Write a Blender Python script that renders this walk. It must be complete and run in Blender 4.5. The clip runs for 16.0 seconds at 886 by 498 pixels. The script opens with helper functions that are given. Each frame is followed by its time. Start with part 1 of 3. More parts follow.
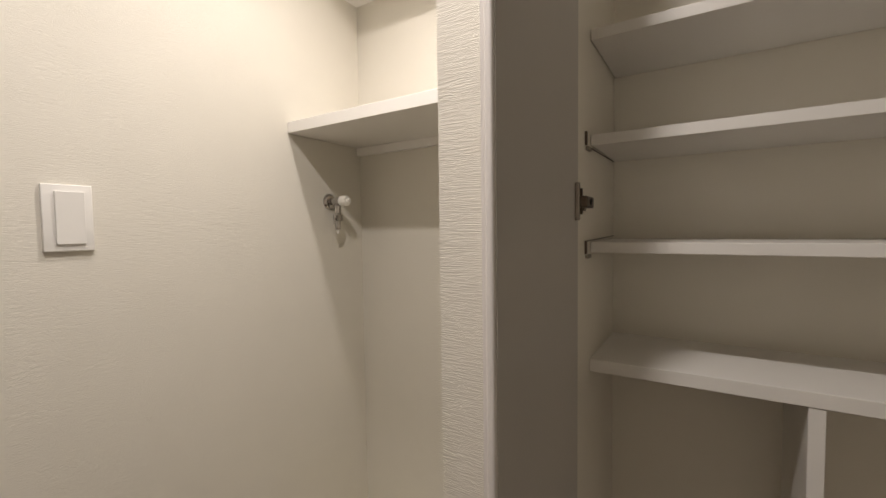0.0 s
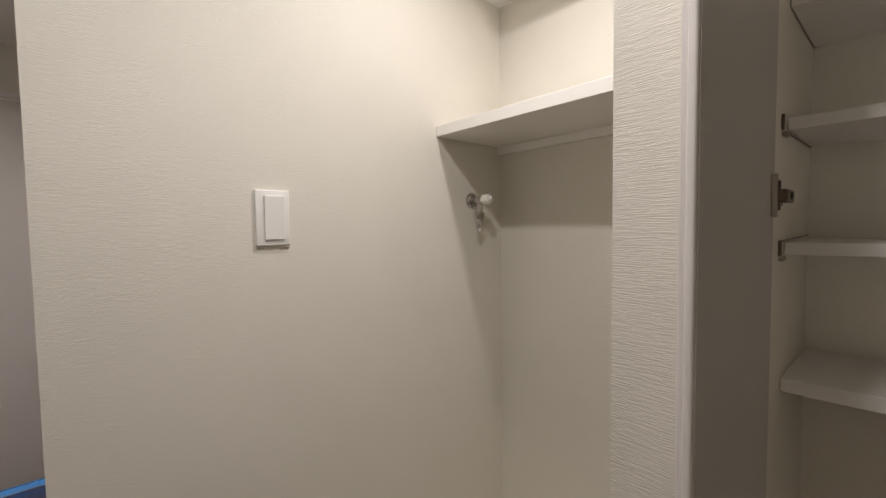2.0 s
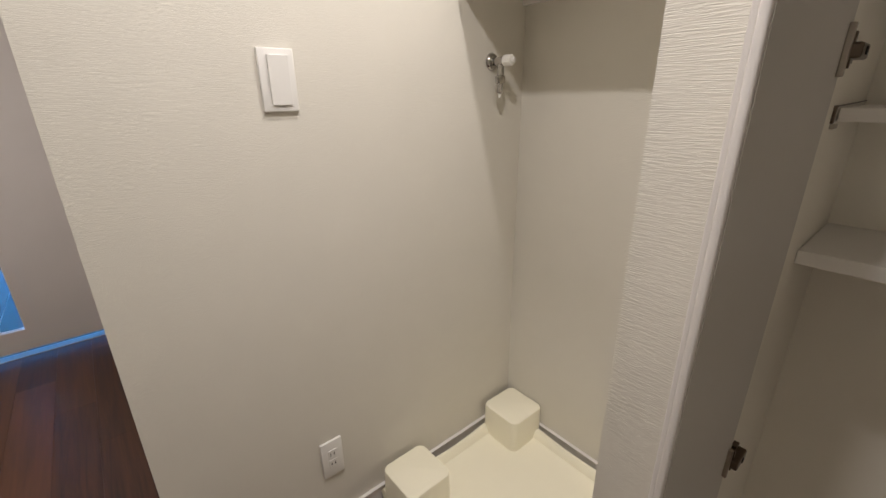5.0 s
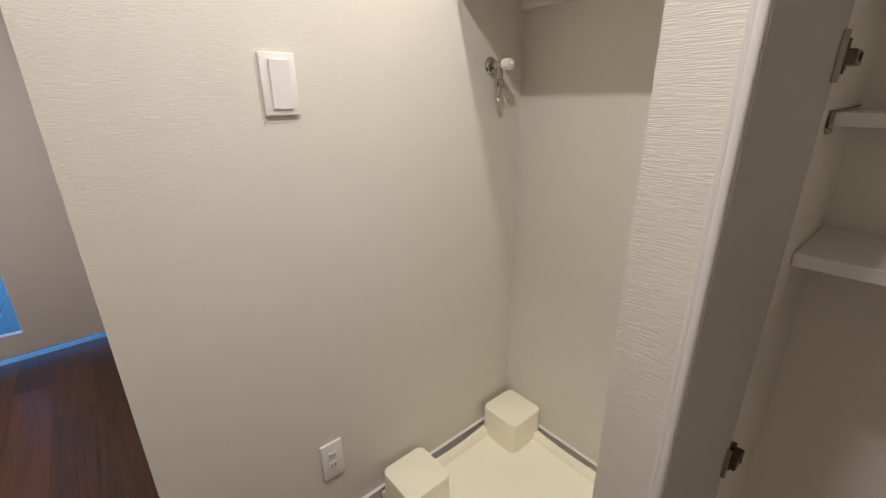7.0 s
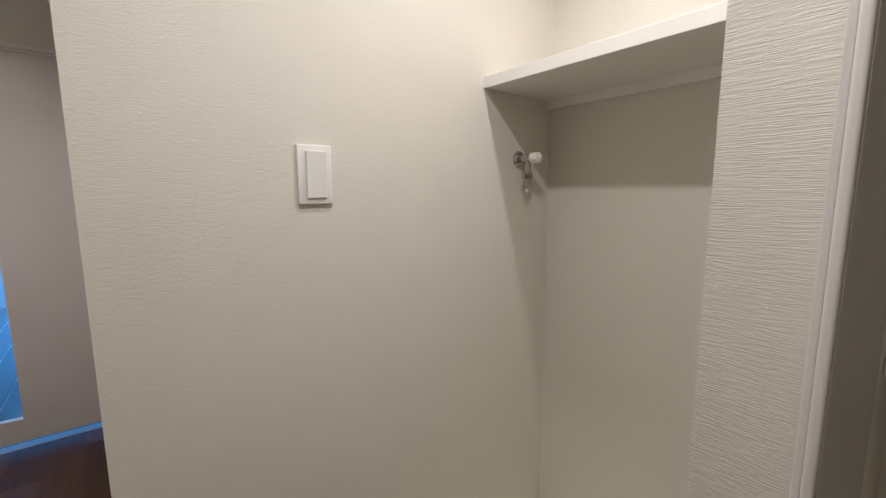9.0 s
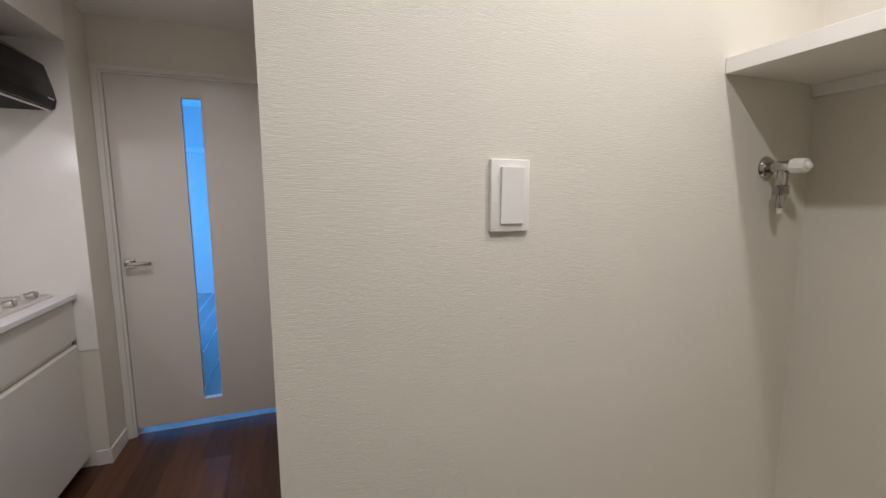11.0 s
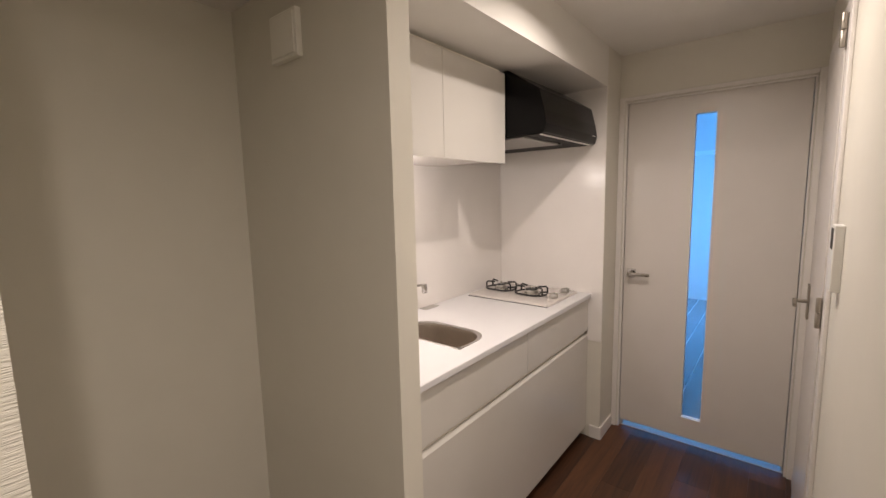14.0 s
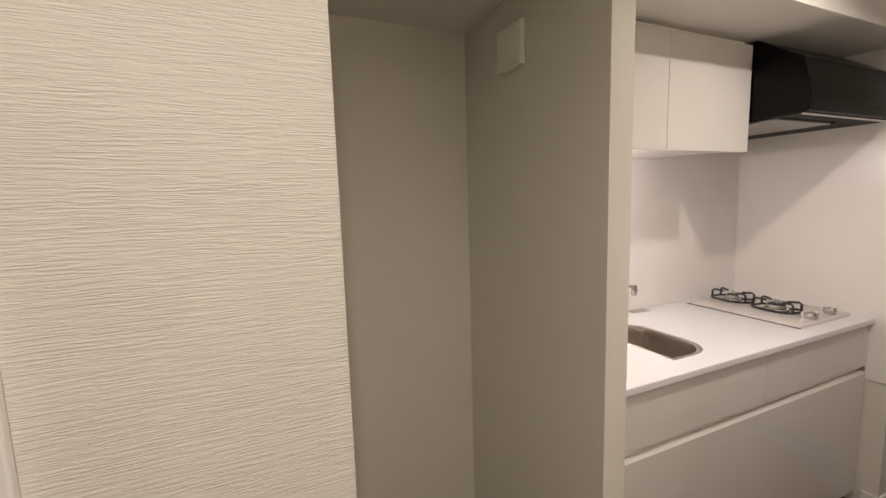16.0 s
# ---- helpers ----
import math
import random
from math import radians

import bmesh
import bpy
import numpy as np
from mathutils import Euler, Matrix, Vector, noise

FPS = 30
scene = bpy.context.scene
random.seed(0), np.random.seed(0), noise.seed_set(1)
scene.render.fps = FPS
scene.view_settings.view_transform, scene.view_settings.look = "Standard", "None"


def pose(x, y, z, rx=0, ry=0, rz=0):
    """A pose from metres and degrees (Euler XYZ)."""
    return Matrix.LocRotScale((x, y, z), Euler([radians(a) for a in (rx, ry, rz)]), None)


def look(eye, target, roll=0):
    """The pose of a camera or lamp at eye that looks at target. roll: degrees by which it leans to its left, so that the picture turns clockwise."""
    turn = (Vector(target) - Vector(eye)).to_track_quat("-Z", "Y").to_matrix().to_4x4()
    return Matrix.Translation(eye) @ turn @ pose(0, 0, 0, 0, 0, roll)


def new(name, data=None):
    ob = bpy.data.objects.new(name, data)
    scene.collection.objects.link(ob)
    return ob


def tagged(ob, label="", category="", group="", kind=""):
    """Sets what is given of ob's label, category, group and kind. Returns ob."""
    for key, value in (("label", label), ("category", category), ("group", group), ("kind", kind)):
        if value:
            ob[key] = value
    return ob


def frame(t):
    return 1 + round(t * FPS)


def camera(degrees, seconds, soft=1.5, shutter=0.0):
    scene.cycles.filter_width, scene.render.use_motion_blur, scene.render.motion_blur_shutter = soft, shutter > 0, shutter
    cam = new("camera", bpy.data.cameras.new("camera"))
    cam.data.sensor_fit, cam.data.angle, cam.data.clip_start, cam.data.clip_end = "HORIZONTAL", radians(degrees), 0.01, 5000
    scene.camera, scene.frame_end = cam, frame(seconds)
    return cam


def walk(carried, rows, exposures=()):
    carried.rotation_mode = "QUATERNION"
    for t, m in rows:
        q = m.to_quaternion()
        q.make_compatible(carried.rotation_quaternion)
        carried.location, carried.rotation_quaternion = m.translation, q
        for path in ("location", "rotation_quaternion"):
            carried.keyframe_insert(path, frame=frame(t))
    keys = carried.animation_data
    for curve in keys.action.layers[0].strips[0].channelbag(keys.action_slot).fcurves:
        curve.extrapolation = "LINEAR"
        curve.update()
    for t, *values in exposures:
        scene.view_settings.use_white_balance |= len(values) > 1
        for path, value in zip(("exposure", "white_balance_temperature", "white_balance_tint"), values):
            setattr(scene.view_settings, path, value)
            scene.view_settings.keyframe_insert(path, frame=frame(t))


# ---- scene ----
cam = camera(93.3, 16.0)
PATH = [
    (0, (0.308, -1.006, 1.331), (1.998, 0.06, 1.232), -0.8),
    (0.5, (0.283, -0.982, 1.331), (1.862, 0.241, 1.232), -0.8),
    (1, (0.268, -0.968, 1.333), (1.74, 0.382, 1.229), -0.9),
    (1.5, (0.256, -0.961, 1.334), (1.645, 0.474, 1.228), -0.8),
    (2, (0.255, -0.959, 1.333), (1.583, 0.533, 1.23), -0.8),
    (2.5, (0.249, -0.957, 1.332), (1.543, 0.564, 1.217), -0.8),
    (3, (0.246, -0.958, 1.333), (1.522, 0.573, 1.172), -0.8),
    (3.5, (0.244, -0.954, 1.329), (1.511, 0.571, 1.063), -0.8),
    (4, (0.25, -0.951, 1.327), (1.494, 0.554, 0.895), -0.8),
    (4.5, (0.255, -0.944, 1.325), (1.471, 0.519, 0.707), -0.7),
    (4.7, (0.255, -0.942, 1.323), (1.457, 0.504, 0.64), -0.7),
    (7, (0.248, -0.943, 1.327), (1.46, 0.498, 0.652), -0.7),
    (7.5, (0.237, -0.948, 1.323), (1.485, 0.532, 0.819), -0.5),
    (8, (0.239, -0.955, 1.318), (1.504, 0.554, 0.967), -0.3),
    (10.3, (0.274, -0.719, 1.347), (1.265, 1.001, 1.103), -0.1),
    (10.5, (0.268, -0.701, 1.351), (1.18, 1.062, 1.103), -0.1),
    (11, (0.245, -0.651, 1.36), (0.906, 1.219, 1.107), -0.2),
    (11.5, (0.224, -0.605, 1.382), (0.564, 1.349, 1.127), -0.3),
    (12, (0.215, -0.558, 1.412), (0.178, 1.425, 1.154), -0.4),
    (12.5, (0.182, -0.558, 1.46), (-0.233, 1.382, 1.205), -0.6),
    (13, (0.132, -0.583, 1.477), (-0.63, 1.248, 1.221), -0.8),
    (13.5, (0.096, -0.606, 1.48), (-0.944, 1.083, 1.227), -1.0),
    (14, (0.07, -0.615, 1.482), (-1.177, 0.928, 1.235), -1.3),
    (14.5, (0.063, -0.634, 1.483), (-1.357, 0.753, 1.241), -1.3),
    (15, (0.073, -0.644, 1.479), (-1.493, 0.577, 1.245), -1.4),
    (15.5, (0.093, -0.659, 1.475), (-1.605, 0.373, 1.245), -1.6),
    (16, (0.102, -0.673, 1.485), (-1.713, 0.131, 1.244), -1.7),
]

EXPOSURES = [
    (0.0, -0.12, 6600, 11), (0.5, -0.30, 6500, 11), (1.5, -0.27, 6300, 11), (3.5, -0.32, 6250, 11), (4.7, 0.07, 6350, 11), (7.0, 0.14, 6350, 11), (8.2, -0.23, 6250, 11), (11.0, -0.22, 6100, 10),
    (12.5, -0.24, 6350, 11), (13.2, 0.03, 6400, 12), (14.5, 0.11, 7400, 14), (15.5, 0.04, 7500, 13), (16.0, 0.06, 6900, 12),
]
walk(cam, [(t, look(eye, target, roll)) for t, eye, target, roll in PATH], EXPOSURES)

# ---------------------------------------------------------------- light
WARM = (1.0, 0.935, 0.895)
DAY = (0.05, 0.325, 1.0)


def area_lamp(name, m, sx, sy, watts, colour, shape="DISK", spread=180):
    d = bpy.data.lights.new(name, "AREA")
    d.shape, d.size, d.size_y = shape, sx, sy
    d.energy, d.color, d.spread = watts, colour, radians(spread)
    ob = new(name, d)
    ob.matrix_world = m
    return ob


world = bpy.data.worlds.new("sky")
scene.world = world
world.use_nodes = True
wn = world.node_tree.nodes
sky = wn.new("ShaderNodeTexSky")
sky.sky_type, sky.sun_disc = "NISHITA", False
sky.sun_elevation, sky.sun_rotation = radians(35), radians(120)
wn["Background"].inputs["Strength"].default_value = 0.08
world.node_tree.links.new(sky.outputs[0], wn["Background"].inputs["Color"])

HALL_LAMP = (0.385, -0.735, 2.265)
NICHE_LAMP = (0.90, -0.42, 2.265)
KITCHEN_LAMP = (-0.29, 0.85, 2.265)
CABINET_LAMP = (-1.20, 0.56, 1.624)
area_lamp("hall_light", pose(*HALL_LAMP), 0.06, 0.06, 9.2, WARM, "DISK", 165)
area_lamp("niche_light", pose(*NICHE_LAMP), 0.06, 0.06, 4.9, WARM, "DISK", 150)
area_lamp("kitchen_light", pose(*KITCHEN_LAMP), 0.07, 0.07, 9.0, WARM, "DISK", 155)
dome = bpy.data.lights.new("cabinet_light", "POINT")
dome.energy, dome.color, dome.shadow_soft_size = 6.6, (1.0, 0.95, 0.955), 0.022
new("cabinet_light", dome).location = CABINET_LAMP
area_lamp("window_light", pose(1.16, 4.95, 1.1, 0, 90, 0), 1.9, 1.7, 122, DAY, "RECTANGLE", 104)


# ---------------------------------------------------------------- materials
def material(name, colour, rough=0.5, metal=0.0, spec=0.5):
    m = bpy.data.materials.new(name)
    m.use_nodes = True
    b = m.node_tree.nodes["Principled BSDF"]
    b.inputs["Base Color"].default_value = (*colour, 1)
    b.inputs["Roughness"].default_value = rough
    b.inputs["Metallic"].default_value = metal
    b.inputs["Specular IOR Level"].default_value = spec
    return m


def node(m, kind, **values):
    n = m.node_tree.nodes.new(kind)
    for key, value in values.items():
        n.inputs[key.replace("_", " ")].default_value = value
    return n


def link(m, a, b):
    m.node_tree.links.new(a, b)


def coords(m, scale):
    tc = m.node_tree.nodes.new("ShaderNodeNewGeometry")
    mp = m.node_tree.nodes.new("ShaderNodeMapping")
    mp.inputs["Scale"].default_value = scale
    link(m, tc.outputs["Position"], mp.inputs["Vector"])
    return mp.outputs[0]


def mottled(m, colour, dark, scale, amount=0.5):
    """Blotches of two close tones in the base colour."""
    b = m.node_tree.nodes["Principled BSDF"]
    n = node(m, "ShaderNodeTexNoise", Scale=1.0, Detail=4.0)
    link(m, coords(m, scale), n.inputs["Vector"])
    mix = m.node_tree.nodes.new("ShaderNodeMix")
    mix.data_type = "RGBA"
    mix.inputs[6].default_value, mix.inputs[7].default_value = (*colour, 1), (*dark, 1)
    ramp = m.node_tree.nodes.new("ShaderNodeMapRange")
    ramp.inputs["From Min"].default_value, ramp.inputs["From Max"].default_value = 0.35, 0.7
    ramp.inputs["To Max"].default_value = amount
    link(m, n.outputs["Fac"], ramp.inputs["Value"])
    link(m, ramp.outputs[0], mix.inputs[0])
    link(m, mix.outputs[2], b.inputs["Base Color"])
    return mix


def bumped(m, height, distance, strength=1.0, under=None):
    b = m.node_tree.nodes["Principled BSDF"]
    n = m.node_tree.nodes.new("ShaderNodeBump")
    n.inputs["Distance"].default_value, n.inputs["Strength"].default_value = distance, strength
    link(m, height, n.inputs["Height"])
    if under:
        link(m, under.outputs[0], n.inputs["Normal"])
    link(m, n.outputs[0], b.inputs["Normal"])
    return n


def wallpaper(name, colour, dark, depth, count=860.0):
    """Woven vinyl paper: fine wavy ribs that run level, stronger in patches, over a soft unevenness of the plaster."""
    m = material(name, colour, 0.62, 0.0, 0.3)
    mottled(m, colour, dark, (9, 9, 9), 0.45)
    def calc(op, a, b=None, c=None):
        n = m.node_tree.nodes.new("ShaderNodeMath")
        n.operation = op
        for k, v in enumerate((a, b, c)):
            if v is None:
                continue
            if isinstance(v, float):
                n.inputs[k].default_value = v
            else:
                link(m, v, n.inputs[k])
        return n.outputs[0]

    def ribs(across, up, low, high):
        """Long level ribs with steep flanks, from a stretched noise."""
        n = node(m, "ShaderNodeTexNoise", Scale=1.0, Detail=1.0, Roughness=0.4)
        link(m, coords(m, (across, across, up)), n.inputs["Vector"])
        steep = m.node_tree.nodes.new("ShaderNodeMapRange")
        steep.interpolation_type = "SMOOTHSTEP"
        steep.inputs["From Min"].default_value, steep.inputs["From Max"].default_value = low, high
        link(m, n.outputs["Fac"], steep.inputs["Value"])
        return steep.outputs[0]
    patch = node(m, "ShaderNodeTexNoise", Scale=1.0, Detail=3.0)
    link(m, coords(m, (14, 14, 34)), patch.inputs["Vector"])
    gain = m.node_tree.nodes.new("ShaderNodeMapRange")
    gain.inputs["From Min"].default_value, gain.inputs["From Max"].default_value = 0.33, 0.66
    gain.inputs["To Min"].default_value, gain.inputs["To Max"].default_value = 0.7, 1.0
    link(m, patch.outputs["Fac"], gain.inputs["Value"])
    height = calc("MULTIPLY", calc("MULTIPLY_ADD", ribs(32.0, count, 0.38, 0.62), 1.0, calc("MULTIPLY", ribs(120.0, 1250.0, 0.3, 0.7), 0.4)), gain.outputs[0])
    grain = node(m, "ShaderNodeTexNoise", Scale=1.0, Detail=3.0)
    link(m, coords(m, (300, 300, 800)), grain.inputs["Vector"])
    soft = node(m, "ShaderNodeTexNoise", Scale=1.0, Detail=1.0)
    link(m, coords(m, (3, 3, 3)), soft.inputs["Vector"])
    a = bumped(m, soft.outputs["Fac"], 0.003, 0.5)
    c = bumped(m, grain.outputs["Fac"], depth * 0.25, 0.8, a)
    bumped(m, height, depth, 1.0, c)
    return m


def laminate(name, colour, rough, spec=0.5):
    m = material(name, colour, rough, 0.0, spec)
    mottled(m, colour, tuple(c * 0.965 for c in colour), (6, 6, 6), 0.6)
    n = node(m, "ShaderNodeTexNoise", Scale=1.0, Detail=3.0)
    link(m, coords(m, (260, 260, 260)), n.inputs["Vector"])
    bumped(m, n.outputs["Fac"], 0.00012, 0.5)
    return m


def wood_floor():
    m = material("dark_walnut_floor", (0.06, 0.025, 0.014), 0.30)
    b = m.node_tree.nodes["Principled BSDF"]
    info = m.node_tree.nodes.new("ShaderNodeObjectInfo")
    streak = node(m, "ShaderNodeTexNoise", Scale=1.0, Detail=6.0, Roughness=0.6, Distortion=0.6)
    link(m, coords(m, (38, 2.2, 38)), streak.inputs["Vector"])
    add = m.node_tree.nodes.new("ShaderNodeMath")
    add.operation = "MULTIPLY_ADD"
    add.inputs[1].default_value, add.inputs[2].default_value = 0.30, 0.0
    link(m, info.outputs["Random"], add.inputs[0])
    link(m, streak.outputs["Fac"], add.inputs[2])
    ramp = m.node_tree.nodes.new("ShaderNodeValToRGB")
    e = ramp.color_ramp.elements
    e[0].position, e[0].color = 0.35, (0.028, 0.0108, 0.0055, 1)
    e[1].position, e[1].color = 0.95, (0.140, 0.055, 0.024, 1)
    link(m, add.outputs[0], ramp.inputs[0])
    link(m, ramp.outputs[0], b.inputs["Base Color"])
    rough = m.node_tree.nodes.new("ShaderNodeMapRange")
    rough.inputs["To Min"].default_value, rough.inputs["To Max"].default_value = 0.32, 0.5
    link(m, streak.outputs["Fac"], rough.inputs["Value"])
    link(m, rough.outputs[0], b.inputs["Roughness"])
    bumped(m, streak.outputs["Fac"], 0.0006, 0.5)
    return m


def brushed(name, colour, rough, scale):
    m = material(name, colour, rough, 1.0)
    n = node(m, "ShaderNodeTexNoise", Scale=1.0, Detail=3.0)
    link(m, coords(m, scale), n.inputs["Vector"])
    r = m.node_tree.nodes.new("ShaderNodeMapRange")
    r.inputs["To Min"].default_value, r.inputs["To Max"].default_value = rough * 0.7, rough * 1.4
    link(m, n.outputs["Fac"], r.inputs["Value"])
    link(m, r.outputs[0], m.node_tree.nodes["Principled BSDF"].inputs["Roughness"])
    return m


def glowing(name, colour, strength):
    m = material(name, colour)
    b = m.node_tree.nodes["Principled BSDF"]
    b.inputs["Emission Color"].default_value = (*colour, 1)
    b.inputs["Emission Strength"].default_value = strength
    return m


PAPER = wallpaper("ribbed_wallpaper", (0.735, 0.70, 0.62), (0.70, 0.667, 0.588), 0.00017, 960.0)
COARSE = wallpaper("coarse_ribbed_wallpaper", (0.735, 0.70, 0.62), (0.70, 0.667, 0.588), 0.00050, 620.0)
PIER = wallpaper("pier_ribbed_wallpaper", (0.735, 0.70, 0.62), (0.70, 0.667, 0.588), 0.00034, 820.0)
FINE = wallpaper("fine_ribbed_wallpaper", (0.735, 0.70, 0.62), (0.70, 0.667, 0.588), 0.00010)
CEILING = wallpaper("ceiling_paper", (0.80, 0.77, 0.72), (0.77, 0.74, 0.69), 0.0001)
TRIM = laminate("trim_white", (0.79, 0.75, 0.715), 0.38)
DOORS = laminate("door_sheet", (0.69, 0.645, 0.605), 0.30)
SHELVES = laminate("shelf_white", (0.86, 0.83, 0.78), 0.35)
CLOSETGREY = laminate("closet_door_grey", (0.57, 0.54, 0.50), 0.45, 0.3)
CARCASS = laminate("carcass_cream", (0.86, 0.815, 0.715), 0.42)
FRONTS = laminate("kitchen_front", (0.70, 0.668, 0.62), 0.22)
WORKTOP = laminate("worktop_white", (0.77, 0.755, 0.76), 0.28)
SPLASH = laminate("splash_panel", (0.86, 0.82, 0.785), 0.21, 0.35)
BLACK = laminate("hood_black", (0.003, 0.0026, 0.0026), 0.24, 0.15)
STEEL = brushed("stainless", (0.56, 0.54, 0.51), 0.30, (400, 30, 400))
SINKRIM = brushed("polished_steel", (0.72, 0.70, 0.69), 0.16, (90, 90, 90))
BASIN = brushed("basin_steel", (0.56, 0.51, 0.46), 0.28, (300, 60, 300))
CHROME = brushed("chrome", (0.52, 0.50, 0.48), 0.10, (90, 90, 90))
HINGE = brushed("hinge_nickel", (0.42, 0.38, 0.33), 0.38, (120, 120, 120))
BRASS = brushed("aged_steel", (0.15, 0.12, 0.095), 0.30, (120, 120, 120))
IRON = laminate("cast_iron", (0.022, 0.020, 0.020), 0.5)
# near black for dark parts; also the shade painted into the toe kick
DARK = material("dark_parts_and_shade", (0.025, 0.022, 0.020), 0.8)
PLASTIC = laminate("switch_plastic", (0.82, 0.80, 0.76), 0.32)
PAN = laminate("pan_plastic", (0.94, 0.89, 0.71), 0.33)
VENT = laminate("vent_plastic", (0.82, 0.79, 0.72), 0.4)
OILPANEL = brushed("oil_panel", (0.36, 0.35, 0.335), 0.30, (60, 200, 60))
KNOB = laminate("tap_knob", (0.85, 0.83, 0.77), 0.3)
HOBGLASS = laminate("hob_enamel", (0.66, 0.61, 0.575), 0.14)
WOOD = wood_floor()
ROOMFLOOR = laminate("room_floor", (0.28, 0.265, 0.25), 0.22)
GLASS = material("clear_glass", (1, 1, 1), 0.02)
GLASS.node_tree.nodes["Principled BSDF"].inputs["Transmission Weight"].default_value = 1.0
GLOW = glowing("lamp_disc", (1.0, 0.90, 0.80), 3.0)
LENS = glowing("cabinet_lamp_disc", (1.0, 0.95, 0.95), 10.0)

# ---------------------------------------------------------------- builders
ORIGIN = {}
FLOOR = -0.018      # level of the floor


def thing(name, at, label="", category="", group="", kind=""):
    ob = new(name)
    ob.empty_display_size = 0.05
    ob.location = at
    ORIGIN[ob] = Vector(at)
    return tagged(ob, label, category, group, kind)


def part(name, bm, mat, parent=None, label="", smooth=False, kind=""):
    """One mesh, whose shape is given in room coordinates, under a thing or a part."""
    at = ORIGIN.get(parent, Vector((0, 0, 0)))
    bmesh.ops.translate(bm, verts=bm.verts, vec=-at)
    bmesh.ops.recalc_face_normals(bm, faces=bm.faces)
    me = bpy.data.meshes.new(name)
    bm.to_mesh(me)
    bm.free()
    me.materials.append(mat)
    if smooth:
        for p in me.polygons:
            p.use_smooth = True
        me.set_sharp_from_angle(angle=radians(35))
    ob = new(name, me)
    if parent:
        ob.parent = parent
    ORIGIN[ob] = at
    return tagged(ob, label, kind=kind)


def block(x0, x1, y0, y1, z0, z1, bevel=0.0, seg=2, bm=None):
    """A box; one that starts at 0 stands on the floor."""
    z0 = FLOOR if z0 == 0 else z0
    own = bm if bm is not None else bmesh.new()
    r = bmesh.ops.create_cube(own, size=1.0, matrix=Matrix.Translation(((x0 + x1) / 2, (y0 + y1) / 2, (z0 + z1) / 2))
                              @ Matrix.Diagonal((x1 - x0, y1 - y0, z1 - z0, 1)))
    if bevel:
        edges = list({e for v in r["verts"] for e in v.link_edges})
        bmesh.ops.bevel(own, geom=edges, offset=bevel, segments=seg, profile=0.5, affect="EDGES")
    return own


def rod(a, b, r, r2=None, n=20, bm=None, bevel=0.0):
    own = bm if bm is not None else bmesh.new()
    a, b = Vector(a), Vector(b)
    q = (b - a).to_track_quat("Z", "Y").to_matrix().to_4x4()
    out = bmesh.ops.create_cone(own, cap_ends=True, segments=n, radius1=r, radius2=r if r2 is None else r2,
                                depth=(b - a).length, matrix=Matrix.Translation((a + b) / 2) @ q)
    if bevel:
        edges = [e for e in {e for v in out["verts"] for e in v.link_edges} if any(len(f.verts) > 4 for f in e.link_faces)]
        bmesh.ops.bevel(own, geom=edges, offset=bevel, segments=2, profile=0.5, affect="EDGES")
    return own


def tube(points, r, n=12, bm=None):
    """A bent tube through the points."""
    own = bm if bm is not None else bmesh.new()
    pts = [Vector(p) for p in points]
    rings = []
    side = None
    for i, p in enumerate(pts):
        d = (pts[min(i + 1, len(pts) - 1)] - pts[max(i - 1, 0)]).normalized()
        if side is None:
            side = d.orthogonal().normalized()
        side = (side - d * side.dot(d)).normalized()
        up = d.cross(side)
        rings.append([own.verts.new(p + (side * math.cos(2 * math.pi * k / n) + up * math.sin(2 * math.pi * k / n)) * r) for k in range(n)])
    for a, b in zip(rings, rings[1:]):
        for k in range(n):
            own.faces.new((a[k], a[(k + 1) % n], b[(k + 1) % n], b[k]))
    own.faces.new(list(reversed(rings[0])))
    own.faces.new(rings[-1])
    return own


def prism(profile, axis, lo, hi, bevel=0.0, bm=None):
    """A profile, given in the two other axes, drawn out along one axis."""
    own = bm if bm is not None else bmesh.new()

    def at(u, v, w):
        return {"x": (w, u, v), "y": (u, w, v), "z": (u, v, w)}[axis]
    a = [own.verts.new(at(u, v, lo)) for u, v in profile]
    b = [own.verts.new(at(u, v, hi)) for u, v in profile]
    own.faces.new(a)
    own.faces.new(b)
    for i in range(len(profile)):
        j = (i + 1) % len(profile)
        own.faces.new((a[i], a[j], b[j], b[i]))
    bmesh.ops.recalc_face_normals(own, faces=own.faces)
    if bevel:
        bmesh.ops.bevel(own, geom=list(own.edges), offset=bevel, segments=2, profile=0.5, affect="EDGES")
    return own


def round_rect(x0, x1, y0, y1, far, n=8, near=None):
    """Outline of a rectangle with rounded corners; near: the radius at y0, where it differs."""
    out = []
    near = far if near is None else near
    for cx, cy, a0, r in ((x1 - far, y1 - far, 0, far), (x0 + far, y1 - far, 90, far), (x0 + near, y0 + near, 180, near), (x1 - near, y0 + near, 270, near)):
        for k in range(n + 1):
            a = radians(a0 + 90 * k / n)
            out.append((cx + r * math.cos(a), cy + r * math.sin(a)))
    return out


def solid(name, boxes, mat, label="", bevel=0.0):
    """A piece of the setting, from butted blocks."""
    bm = bmesh.new()
    for b in boxes:
        block(*b, bevel=bevel, bm=bm)
    return part(name, bm, mat, None, label, kind="structure")


